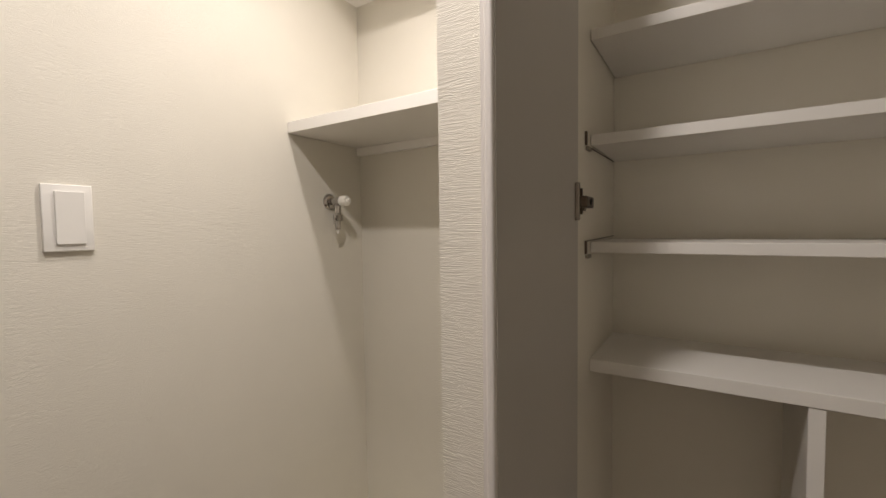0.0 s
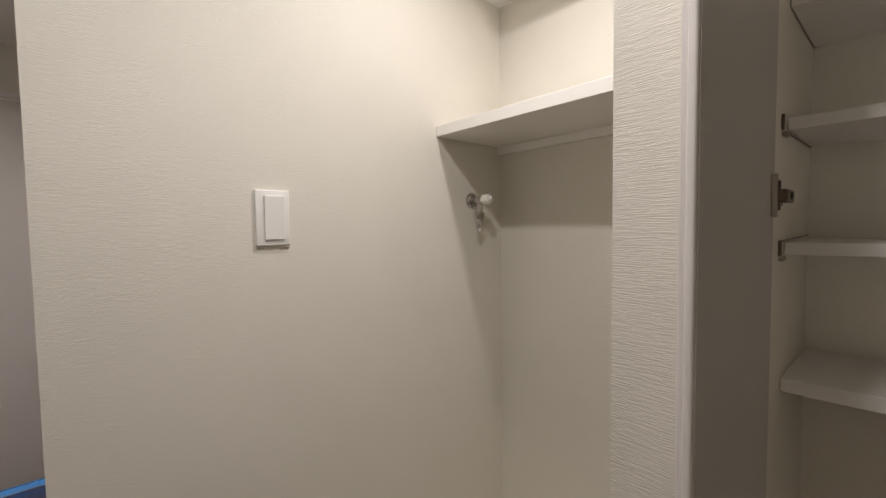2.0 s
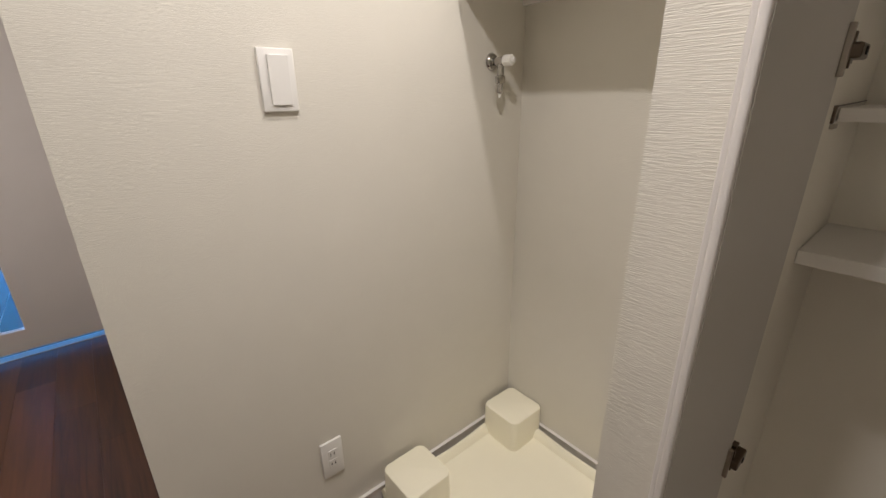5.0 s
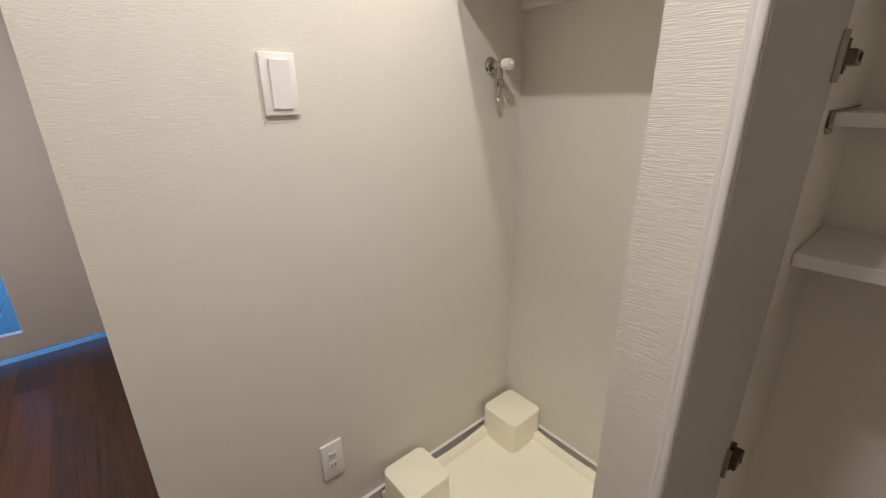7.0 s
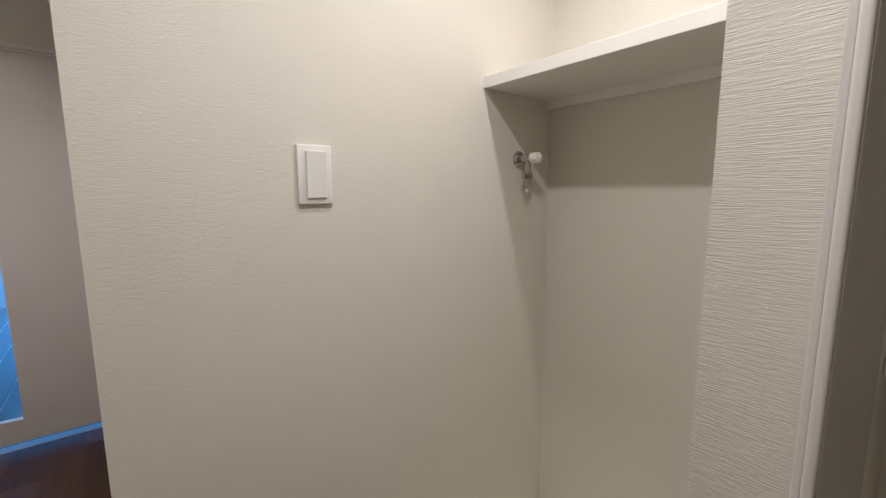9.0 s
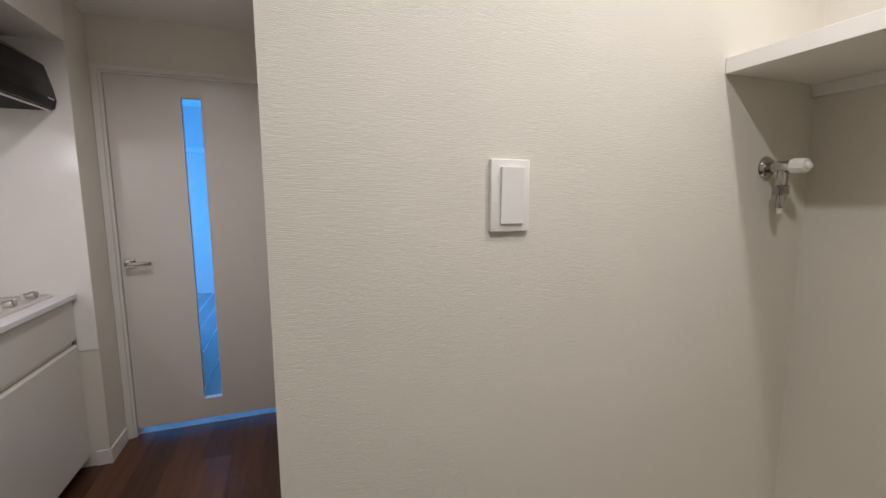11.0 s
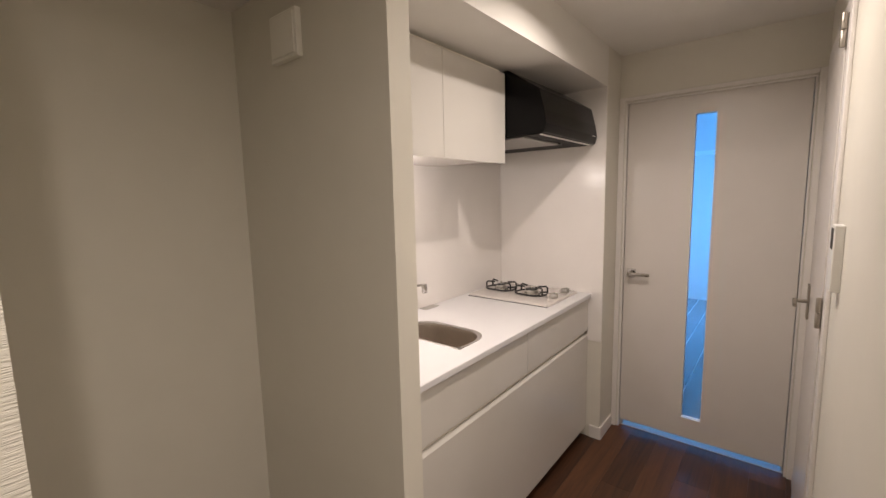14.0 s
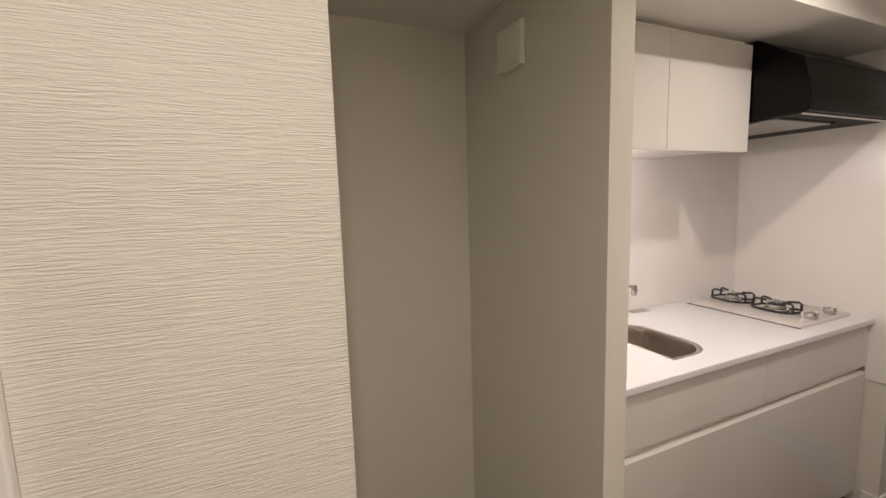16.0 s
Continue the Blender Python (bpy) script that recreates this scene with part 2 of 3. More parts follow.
# ---------------------------------------------------------------- the plan
TOP = 2.28          # ceiling of hall and corridor
XR = 0.205          # right side of the corridor
XK = -1.405         # back of the kitchen
XS = -0.715         # front of the soffit over the kitchen
YD = 2.07           # door wall
YK = 1.84           # far side of the kitchen
PY0, PY1 = 0.080, 0.152   # partition between fridge niche and kitchen
PX = -0.637         # its end
NX, NY = -0.39, -0.584     # corner of the wall before the fridge niche
BX = 1.38           # back of washer niche and closet
AX, AY0, AY1 = 0.804, -0.797, -0.688   # pier between washer niche and closet

solid("wall_switch", [(XR, BX + 0.1, 0, 0.10, 0, TOP)], PAPER, "off-white ribbed wallpaper wall with the switch", 0)
solid("wall_corridor", [(XR, XR + 0.1, 0.10, 1.13, 0, TOP), (XR, XR + 0.1, 1.13, 1.83, 2.01, TOP), (XR, XR + 0.1, 1.83, YD, 0, TOP)],
      PAPER, "off-white papered corridor wall")
solid("wall_niche_back", [(BX, BX + 0.1, AY1, 0, 0, TOP)], FINE, "papered back wall of the washer niche")
solid("wall_pier", [(AX, BX + 0.1, AY0, AY1, 0, TOP)], PIER, "ribbed wallpaper pier beside the closet")
solid("wall_fridge_left", [(-1.445, NX, NY - 0.10, NY, 0, TOP), (NX - 0.1, NX, -2.3, NY - 0.10, 0, TOP)], COARSE,
      "ribbed wallpaper wall beside the fridge niche")
solid("wall_fridge_back", [(-1.445, -1.345, NY, PY0, 0, TOP)], FINE, "papered back of the empty fridge niche")
solid("wall_partition", [(-1.505, PX, PY0, PY1, 0, TOP)], FINE, "papered partition between niche and kitchen")
solid("wall_kitchen_back", [(XK - 0.1, XK, PY1, YK, 0, TOP)], PAPER, "wall behind the kitchen")
solid("wall_kitchen_end", [(XK - 0.1, XS, YK, YD, 0, TOP)], PAPER, "papered wall at the end of the kitchen")
solid("wall_door", [(XK - 0.1, -0.680, YD, YD + 0.1, 0, TOP), (0.172, XR + 0.1, YD, YD + 0.1, 0, TOP), (-0.680, 0.172, YD, YD + 0.1, 2.012, TOP)],
      PAPER, "papered wall round the living room door")
solid("wall_hall_end", [(NX - 0.1, 0.904, -2.4, -2.3, 0, TOP)], PAPER, "papered wall behind the hall")
solid("wall_hall_side", [(AX, AX + 0.1, -2.3, -1.60, 0, TOP), (AX, BX + 0.1, -1.60, -1.50, 0, TOP)], PAPER, "papered wall past the closet")
solid("ceiling", [(-1.6, 1.6, -2.45, YD + 0.1, TOP, TOP + 0.1)], CEILING, "white papered ceiling")
solid("ceiling_soffit", [(XK, XS, PY1, YK, 2.068, TOP)], CEILING, "white soffit over the kitchen")
solid("ceiling_fridge_niche", [(-1.345, PX, NY, PY0, 2.085, TOP)], CEILING, "lowered ceiling of the fridge niche")
solid("ceiling_washer_niche", [(1.22, BX, AY1, 0, 2.075, TOP)], CEILING, "lowered ceiling of the washer niche")
solid("subfloor", [(-1.6, 1.6, -2.45, YD + 0.1, -0.08, FLOOR - 0.013)], DARK, "dark boards under the floor")

# baseboards
BB = 0.060
solid("baseboard", [
    (XS - 0.001, XS + 0.009, YK - 0.008, YD - 0.02, 0, BB), (-0.776, XS - 0.001, YK - 0.008, YK, 0, BB),
    (XR - 0.009, XR, 0.0, 1.08, 0, BB), (XR - 0.009, XR, 1.88, YD - 0.02, 0, BB),
    (NX, NX + 0.009, -0.88, NY + 0.009, 0, BB), (-1.336, NX, NY, NY + 0.009, 0, BB), (-1.345, -1.336, NY, PY0, 0, BB),
    (-1.336, PX + 0.009, PY0 - 0.009, PY0, 0, BB), (PX, PX + 0.009, PY0, PY1, 0, BB),
    (XR - 0.006, BX - 0.006, -0.006, 0, 0.0, 0.110), (BX - 0.006, BX, AY1 + 0.006, -0.006, 0.0, 0.110), (AX, BX - 0.006, AY1, AY1 + 0.006, 0.0, 0.110),
    (XR - 0.012, BX - 0.012, -0.012, 0, 0.110, 0.117), (BX - 0.012, BX, AY1 + 0.012, -0.012, 0.110, 0.117), (AX, BX - 0.012, AY1, AY1 + 0.012, 0.110, 0.117),
    (AX - 0.009, AX, AY0, AY1 + 0.009, 0, BB),
], TRIM, "white baseboard", 0.0015)

# room past the door
solid("wall_room", [(-2.3, -2.2, 2.17, 6.15, 0, 2.45), (-2.3, 1.3, 6.05, 6.15, 0, 2.45), (-2.3, XK - 0.1, 2.07, 2.17, 0, 2.45),
                    (XR + 0.1, 1.3, 2.07, 2.17, 0, 2.45), (1.2, 1.3, 2.17, 3.0, 0, 2.45), (1.2, 1.3, 5.4, 6.05, 0, 2.45),
                    (1.2, 1.3, 3.0, 5.4, 2.05, 2.45), (XK - 0.1, XR + 0.1, 2.071, 2.17, TOP + 0.1, 2.45)], PAPER, "papered walls of the living room")
solid("ceiling_room", [(-2.3, 1.3, 2.17, 6.15, 2.45, 2.55), (-2.2, 1.2, 5.35, 6.05, 1.96, 2.45)], CEILING, "living room ceiling and beam")
# pale slab seen through the board gaps: glints of the board edges as colour
bm = block(-2.3, 1.3, 2.17, 6.15, -0.09, FLOOR - 0.003)
part("floor_room", bm, TRIM, None, "pale slab under the living room boards, painted glints in the gaps", kind="structure")
bm = bmesh.new()
for k in range(21):
    x = -2.18 + k * 0.16
    block(x, x + 0.153, 2.172, 6.04, FLOOR - 0.003, FLOOR, bevel=0.0012, seg=1, bm=bm)
tagged(part("floor_room_boards", bm, ROOMFLOOR, None, "floorboards of the living room"), kind="structure")
bm = bmesh.new()
block(1.22, 1.26, 3.0, 3.05, 0, 2.05, bm=bm)
block(1.22, 1.26, 5.35, 5.4, 0, 2.05, bm=bm)
block(1.22, 1.26, 4.17, 4.23, 0, 2.05, bm=bm)
block(1.22, 1.26, 3.05, 4.17, 0, 0.05, bm=bm)
block(1.22, 1.26, 4.23, 5.35, 0, 0.05, bm=bm)
block(1.22, 1.26, 3.05, 4.17, 2.0, 2.05, bm=bm)
block(1.22, 1.26, 4.23, 5.35, 2.0, 2.05, bm=bm)
part("window_1", bm, TRIM, None, "white window frame in the living room", kind="structure")


# ---------------------------------------------------------------- living room door
def living_door():
    lx0, lx1, lz0, lz1 = -0.664, 0.158, 0.031, 1.9985
    y0, y1 = YD + 0.006, YD + 0.042
    gx0, gx1, gz0, gz1 = -0.322, -0.217, 0.150, 1.902
    door = thing("living_room_door", (lx0, y0, FLOOR), "closed light grey door with a tall narrow glass strip", "door")
    bm = bmesh.new()
    block(lx0, gx0, y0, y1, lz0, lz1, bm=bm)
    block(gx1, lx1, y0, y1, lz0, lz1, bm=bm)
    block(gx0, gx1, y0, y1, lz0, gz0, bm=bm)
    block(gx0, gx1, y0, y1, gz1, lz1, bm=bm)
    bmesh.ops.remove_doubles(bm, verts=bm.verts, dist=0.0002)
    part("door_leaf", bm, DOORS, door)
    bm = bmesh.new()
    for a in ((gx0, gx0 + 0.004, y0 - 0.002, y1 + 0.002, gz0, gz1), (gx1 - 0.004, gx1, y0 - 0.002, y1 + 0.002, gz0, gz1),
              (gx0 + 0.004, gx1 - 0.004, y0 - 0.002, y1 + 0.002, gz0, gz0 + 0.004), (gx0 + 0.004, gx1 - 0.004, y0 - 0.002, y1 + 0.002, gz1 - 0.004, gz1)):
        block(*a, bm=bm)
    part("glass_bead", bm, TRIM, door, "thin white bead")
    pane = part("glass_pane", block(gx0 + 0.004, gx1 - 0.004, y0 + 0.014, y0 + 0.019, gz0 + 0.004, gz1 - 0.004), GLASS, door, "clear glass strip")
    pane.visible_shadow = False
    hx, hz = -0.622, 0.995
    lever = part("door_handle", block(hx - 0.025, hx + 0.025, y0 - 0.010, y0 + 0.001, hz - 0.025, hz + 0.025, bevel=0.002), CHROME, door, "chrome lever handle")
    part("spindle", rod((hx, y0 - 0.009, hz), (hx, y0 - 0.050, hz), 0.009, bevel=0.001), CHROME, lever, smooth=True)
    part("lever", block(hx - 0.012, hx + 0.112, y0 - 0.058, y0 - 0.044, hz - 0.0095, hz + 0.0095, bevel=0.003, seg=3), CHROME, lever, smooth=True)


def casing(name, label, boxes):
    c = bmesh.new()
    for b in boxes:
        block(*b, bevel=0.003, bm=c)
    return part(name, c, TRIM, None, label, kind="structure")


living_door()
# added reflector: a pale strip that brightens the blue gap under the door
solid("door_1_gap_reflector", [(-0.667, 0.161, YD + 0.030, YD + 0.098, FLOOR, FLOOR + 0.004)], TRIM, "low white strip added to catch the blue light under the door", 0.001)
casing("door_1_frame", "white frame of the living room door", [
    (-0.714, -0.6835, YD - 0.012, YD + 0.0, 0, 2.036), (0.1755, XR - 0.001, YD - 0.012, YD, 0, 2.036), (-0.6835, 0.1755, YD - 0.012, YD, 2.0145, 2.036),
    (-0.6795, -0.668, YD - 0.004, YD + 0.098, 0, 2.003), (0.162, 0.1715, YD - 0.004, YD + 0.098, 0, 2.003), (-0.6795, 0.1715, YD - 0.004, YD + 0.098, 2.000, 2.0105),
    (-0.668, -0.656, YD + 0.046, YD + 0.06, 0, 2.0), (0.150, 0.162, YD + 0.046, YD + 0.06, 0, 2.0), (-0.656, 0.150, YD + 0.046, YD + 0.06, 1.984, 2.0)])


# ---------------------------------------------------------------- bathroom door
def bath_door():
    y0, y1 = 1.155, 1.805
    door = thing("bathroom_door", (XR, y0, FLOOR), "closed white door with nickel hinges and lever", "door")
    part("door_leaf", block(XR - 0.016, XR + 0.018, y0, y1, 0.012, 1.995, bevel=0.002), DOORS, door)
    for z in (1.945, 1.085, 0.22):
        h = part("hinge", rod((XR - 0.022, y0 - 0.004, z - 0.050), (XR - 0.022, y0 - 0.004, z - 0.001), 0.0075, bevel=0.003), HINGE, door, "nickel door hinge", True)
        part("knuckle", rod((XR - 0.022, y0 - 0.004, z + 0.001), (XR - 0.022, y0 - 0.004, z + 0.050), 0.0075, bevel=0.003), HINGE, h, smooth=True)
    hy, hz = 1.735, 1.0
    lever = part("door_handle", block(XR - 0.024, XR - 0.0155, hy - 0.022, hy + 0.022, hz - 0.075, hz + 0.075, bevel=0.002), HINGE, door, "nickel lever handle")
    part("spindle", rod((XR - 0.024, hy, hz), (XR - 0.066, hy, hz), 0.008, bevel=0.001), HINGE, lever, smooth=True)
    part("lever", block(XR - 0.072, XR - 0.058, hy - 0.105, hy + 0.010, hz - 0.008, hz + 0.008, bevel=0.003), HINGE, lever, smooth=True)


bath_door()
casing("door_2_frame", "white frame of the bathroom door", [
    (XR - 0.012, XR, 1.085, 1.150, 0, 2.045), (XR - 0.012, XR, 1.810, 1.875, 0, 2.045), (XR - 0.012, XR, 1.150, 1.810, 2.0, 2.045),
    (XR + 0.02, XR + 0.1, 1.131, 1.829, 0, 2.009)])
remote = thing("wall_control", (XR, 0.93, 1.20), "slim white control box on the corridor wall", "wall control")
part("housing", block(XR - 0.022, XR, 0.880, 0.950, 1.205, 1.385, bevel=0.003), PLASTIC, remote)
part("display", block(XR - 0.0235, XR - 0.0215, 0.890, 0.940, 1.320, 1.375), DARK, remote, "dark display")


# ---------------------------------------------------------------- switch and sockets on the switch wall
sw = thing("light_switch", (0.595, 0, 1.30), "white rocker light switch on ribbed wallpaper", "light switch")
part("switch_plate", block(0.558, 0.632, -0.0085, 0, 1.298, 1.421, bevel=0.0018, seg=3), PLASTIC, sw, smooth=True)
part("rocker", prism([(-0.0125, 1.311), (-0.0075, 1.311), (-0.0075, 1.408), (-0.0150, 1.408)], "x", 0.5755, 0.6185, bevel=0.0008), PLASTIC, sw)

so = thing("wall_socket", (0.604, 0, 0.275), "white double power socket low on the wall", "power socket")
part("socket_plate", block(0.572, 0.636, -0.008, 0, 0.273, 0.397, bevel=0.0018, seg=3), PLASTIC, so, smooth=True)
for zc in (0.318, 0.352):
    ins = part("socket_insert", block(0.592, 0.616, -0.0095, -0.0075, zc - 0.014, zc + 0.014, bevel=0.0006), PLASTIC, so)
    for dx in (-0.0055, 0.0055):
        part("slot", block(0.604 + dx - 0.0012, 0.604 + dx + 0.0012, -0.0100, -0.0093, zc - 0.0045, zc + 0.0045), DARK, ins, "dark slot")


# ---------------------------------------------------------------- washer niche
SF, SZ0, SZ1 = 1.088, 1.605, 1.636
sh = thing("niche_shelf", (BX, -0.35, SZ0), "white shelf over the washer tap", "shelf")
part("shelf_board", block(SF, BX - 0.001, AY1 + 0.001, -0.001, SZ0, SZ1, bevel=0.001), SHELVES, sh)
part("cleat", block(BX - 0.018, BX - 0.001, AY1 + 0.001, -0.001, SZ0 - 0.026, SZ0 - 0.0005), SHELVES, sh, "white cleat")


def washer_tap():
    x, z = 1.236, 1.419
    tap = thing("washer_tap", (x, 0, z), "chrome washing machine tap with a white knob", "tap")
    part("flange", rod((x, 0, z), (x, -0.009, z), 0.026, 0.020, 32, bevel=0.002), CHROME, tap, smooth=True)
    part("body", rod((x, -0.008, z), (x, -0.052, z), 0.0115, 0.0125, 24, bevel=0.001), CHROME, tap, smooth=True)
    knob = part("knob", rod((x, -0.052, z), (x, -0.082, z), 0.0165, 0.0150, 10, bevel=0.0035), KNOB, tap, "white plastic knob")
    part("cap", rod((x, -0.082, z), (x, -0.088, z), 0.009, 0.006, 16, bevel=0.001), KNOB, knob, smooth=True)
    spout = part("spout", rod((x, -0.036, z - 0.008), (x, -0.036, z - 0.040), 0.0105, 0.0105, 24, bevel=0.001), CHROME, tap, smooth=True)
    part("collar", rod((x, -0.036, z - 0.040), (x, -0.036, z - 0.060), 0.0145, 0.0145, 8, bevel=0.001), CHROME, spout)
    part("nipple", rod((x, -0.036, z - 0.058), (x, -0.036, z - 0.088), 0.0100, 0.008, 20, bevel=0.001), CHROME, spout, smooth=True)
    part("nozzle_tip", rod((x, -0.036, z - 0.088), (x, -0.036, z - 0.100), 0.0050, 0.0045, 16), KNOB, spout, "white tip", True)
    part("lock_lever", tube([(x - 0.014, -0.042, z - 0.048), (x - 0.020, -0.042, z - 0.056), (x - 0.022, -0.042, z - 0.072)], 0.0022, 8), CHROME, spout)


washer_tap()


def washer_pan():
    x0, x1, y0, y1 = 0.752, 1.366, -0.672, -0.016
    pan = thing("washer_pan", ((x0 + x1) / 2, (y0 + y1) / 2, FLOOR), "cream plastic washing machine drip pan with raised corner blocks", "drip pan")
    # tray: outer wall, rounded rim that bows inwards, and a sunken floor
    bm = bmesh.new()
    n = 14
    def side(t, inset, bow):
        """Points round the tray; t runs over the four sides."""
        pts = []
        cs = [(x0 + inset, y0 + inset), (x1 - inset, y0 + inset), (x1 - inset, y1 - inset), (x0 + inset, y1 - inset)]
        cx, cy = (x0 + x1) / 2, (y0 + y1) / 2
        for a, b in zip(cs, cs[1:] + cs[:1]):
            for k in range(n):
                u = k / n
                px, py = a[0] + (b[0] - a[0]) * u, a[1] + (b[1] - a[1]) * u
                w = math.sin(math.pi * u) ** 2 * bow
                mx, my = (a[0] + b[0]) / 2, (a[1] + b[1]) / 2
                d = Vector((cx - mx, cy - my)).normalized()
                pts.append((px + d.x * w, py + d.y * w))
        return pts
    rings = []
    for inset, bow, z in ((0.010, 0.020, FLOOR), (-0.003, 0.018, 0.102), (0.001, 0.018, 0.110), (0.018, 0.011, 0.111), (0.026, 0.010, 0.106), (0.040, 0.004, 0.086), (0.056, 0.0, 0.080), (0.090, 0.0, 0.079)):
        rings.append([bm.verts.new((px, py, z)) for px, py in side(0, inset, bow)])
    for a, b in zip(rings, rings[1:]):
        for k in range(len(a)):
            bm.faces.new((a[k], a[(k + 1) % len(a)], b[(k + 1) % len(b)], b[k]))
    bm.faces.new(rings[-1])
    bm.faces.new(list(reversed(rings[0])))
    part("tray", bm, PAN, pan, smooth=True)
    s = 0.163
    for cx, cy in ((x1 - s / 2 + 0.011, y1 - s / 2 - 0.004), (x0 + s / 2, y1 - s / 2 - 0.004), (x0 + s / 2, y0 + s / 2 + 0.004), (x1 - s / 2 + 0.011, y0 + s / 2 + 0.004)):
        bm = bmesh.new()
        lo = [bm.verts.new((px, py, 0.030)) for px, py in round_rect(cx - s / 2 - 0.003, cx + s / 2 + 0.003, cy - s / 2 - 0.003, cy + s / 2 + 0.003, 0.028, 6)]
        mid = [bm.verts.new((px, py, 0.195)) for px, py in round_rect(cx - s / 2, cx + s / 2, cy - s / 2, cy + s / 2, 0.026, 6)]
        m2 = [bm.verts.new((px, py, 0.201)) for px, py in round_rect(cx - s / 2 + 0.002, cx + s / 2 - 0.002, cy - s / 2 + 0.002, cy + s / 2 - 0.002, 0.024, 6)]
        top = [bm.verts.new((px, py, 0.203)) for px, py in round_rect(cx - s / 2 + 0.007, cx + s / 2 - 0.007, cy - s / 2 + 0.007, cy + s / 2 - 0.007, 0.019, 6)]
        for a, b in ((lo, mid), (mid, m2), (m2, top)):
            for k in range(len(a)):
                bm.faces.new((a[k], a[(k + 1) % len(a)], b[(k + 1) % len(b)], b[k]))
        bm.faces.new(top)
        bm.faces.new(list(reversed(lo)))
        part("corner_block", bm, PAN, pan, smooth=True)


washer_pan()


# ---------------------------------------------------------------- shoe closet
def shoe_closet():
    cy0, cy1, cx0, cx1 = -1.480, -0.818, 1.030, BX - 0.012
    c = thing("shoe_closet", (cx0, (cy0 + cy1) / 2, FLOOR), "built-in shoe closet with white shelves and its grey door open", "closet")
    for y in (cy1, cy0 - 0.017):
        part("side_panel", block(cx0, BX - 0.001, y, y + 0.017, 0.0, 2.10), CARCASS, c)
    part("back_panel", block(cx1, BX - 0.001, cy0, cy1, 0.0, 2.10), CARCASS, c)
    part("top_panel", block(cx0, cx1, cy0, cy1, 2.083, 2.10), CARCASS, c)
    part("bottom_panel", block(cx0, cx1, cy0, cy1, 0.0, 0.06), CARCASS, c)
    for z in (1.675, 1.482, 1.281):
        part("shelf", block(cx0 + 0.098, cx1 - 0.001, cy0 + 0.002, cy1 - 0.002, z, z + 0.020, bevel=0.001), SHELVES, c, "white closet shelf")
    part("fixed_shelf", block(cx0 + 0.098, cx1 - 0.001, cy0 + 0.001, cy1 - 0.001, 1.052, 1.076, bevel=0.001), SHELVES, c, "thicker white shelf")
    part("divider", block(cx0 + 0.100, cx1 - 0.001, -1.162, -1.141, 0.061, 1.051, bevel=0.001), SHELVES, c, "white upright divider")
    for z, zw in ((1.477, 1.476), (1.280, 1.304)):
        slot = part("bracket", block(1.089, 1.095, cy1 - 0.004, cy1, z, z + 0.025, bevel=0.0008), BRASS, c, "small dark steel shelf bracket")
        part("foot", block(1.094, 1.118, cy1 - 0.006, cy1, z - 0.008, z - 0.001, bevel=0.001), HINGE, slot)
        part("pin", tube([(1.100, cy1 - 0.003, zw), (1.24, cy1 - 0.003, zw + 0.002), (1.350, cy1 - 0.003, zw + 0.004)], 0.0013, 6), BRASS, slot)
    door = part("closet_door", block(0.696, 1.028, -0.8215, -0.8125, 0.05, 2.09, bevel=0.003, seg=3), TRIM, c, "open door with white edges", True)
    part("door_back", block(0.701, 1.028, -0.8120, -0.8055, 0.053, 2.087, bevel=0.002), TRIM, door)
    part("door_face", block(0.703, 1.024, -0.8228, -0.8210, 0.056, 2.084), CLOSETGREY, door, "plain grey inner face")
    for z, turned in ((1.372, False), (0.700, False)):
        h = part("hinge", block(1.005, 1.012, -0.830, -0.8225, z - 0.031, z + 0.031, bevel=0.0015), HINGE, door, "aged steel cup hinge")
        part("inner_plate", block(1.018, 1.025, -0.831, -0.8225, z - 0.021, z + 0.022, bevel=0.001), BRASS, h)
        part("arm", block(1.010, 1.060, -0.841, -0.826, z - 0.010, z + 0.009, bevel=0.003), BRASS, h)
        part("mounting_plate", block(1.046, 1.064, cy1 - 0.009, cy1, z - 0.014, z + 0.012, bevel=0.001), BRASS, h)
        part("screw", rod((1.036, -0.841, z), (1.036, -0.8425, z), 0.0055, 0.005, 16), DARK, h, smooth=True)


shoe_closet()


# ---------------------------------------------------------------- kitchen
solid("wall_splash_panel", [(XK, XK + 0.004, PY1, YK - 0.004, 0.892, 1.70), (XK, XS - 0.001, YK - 0.004, YK, 0.600, 2.068)], SPLASH,
      "glossy off-white kitchen wall panel")
solid("trim_splash", [(XK + 0.004, XK + 0.009, YK - 0.009, YK - 0.004, 0.892, 1.70)], TRIM, "white corner bead")

CF, CT = -0.780, 0.892


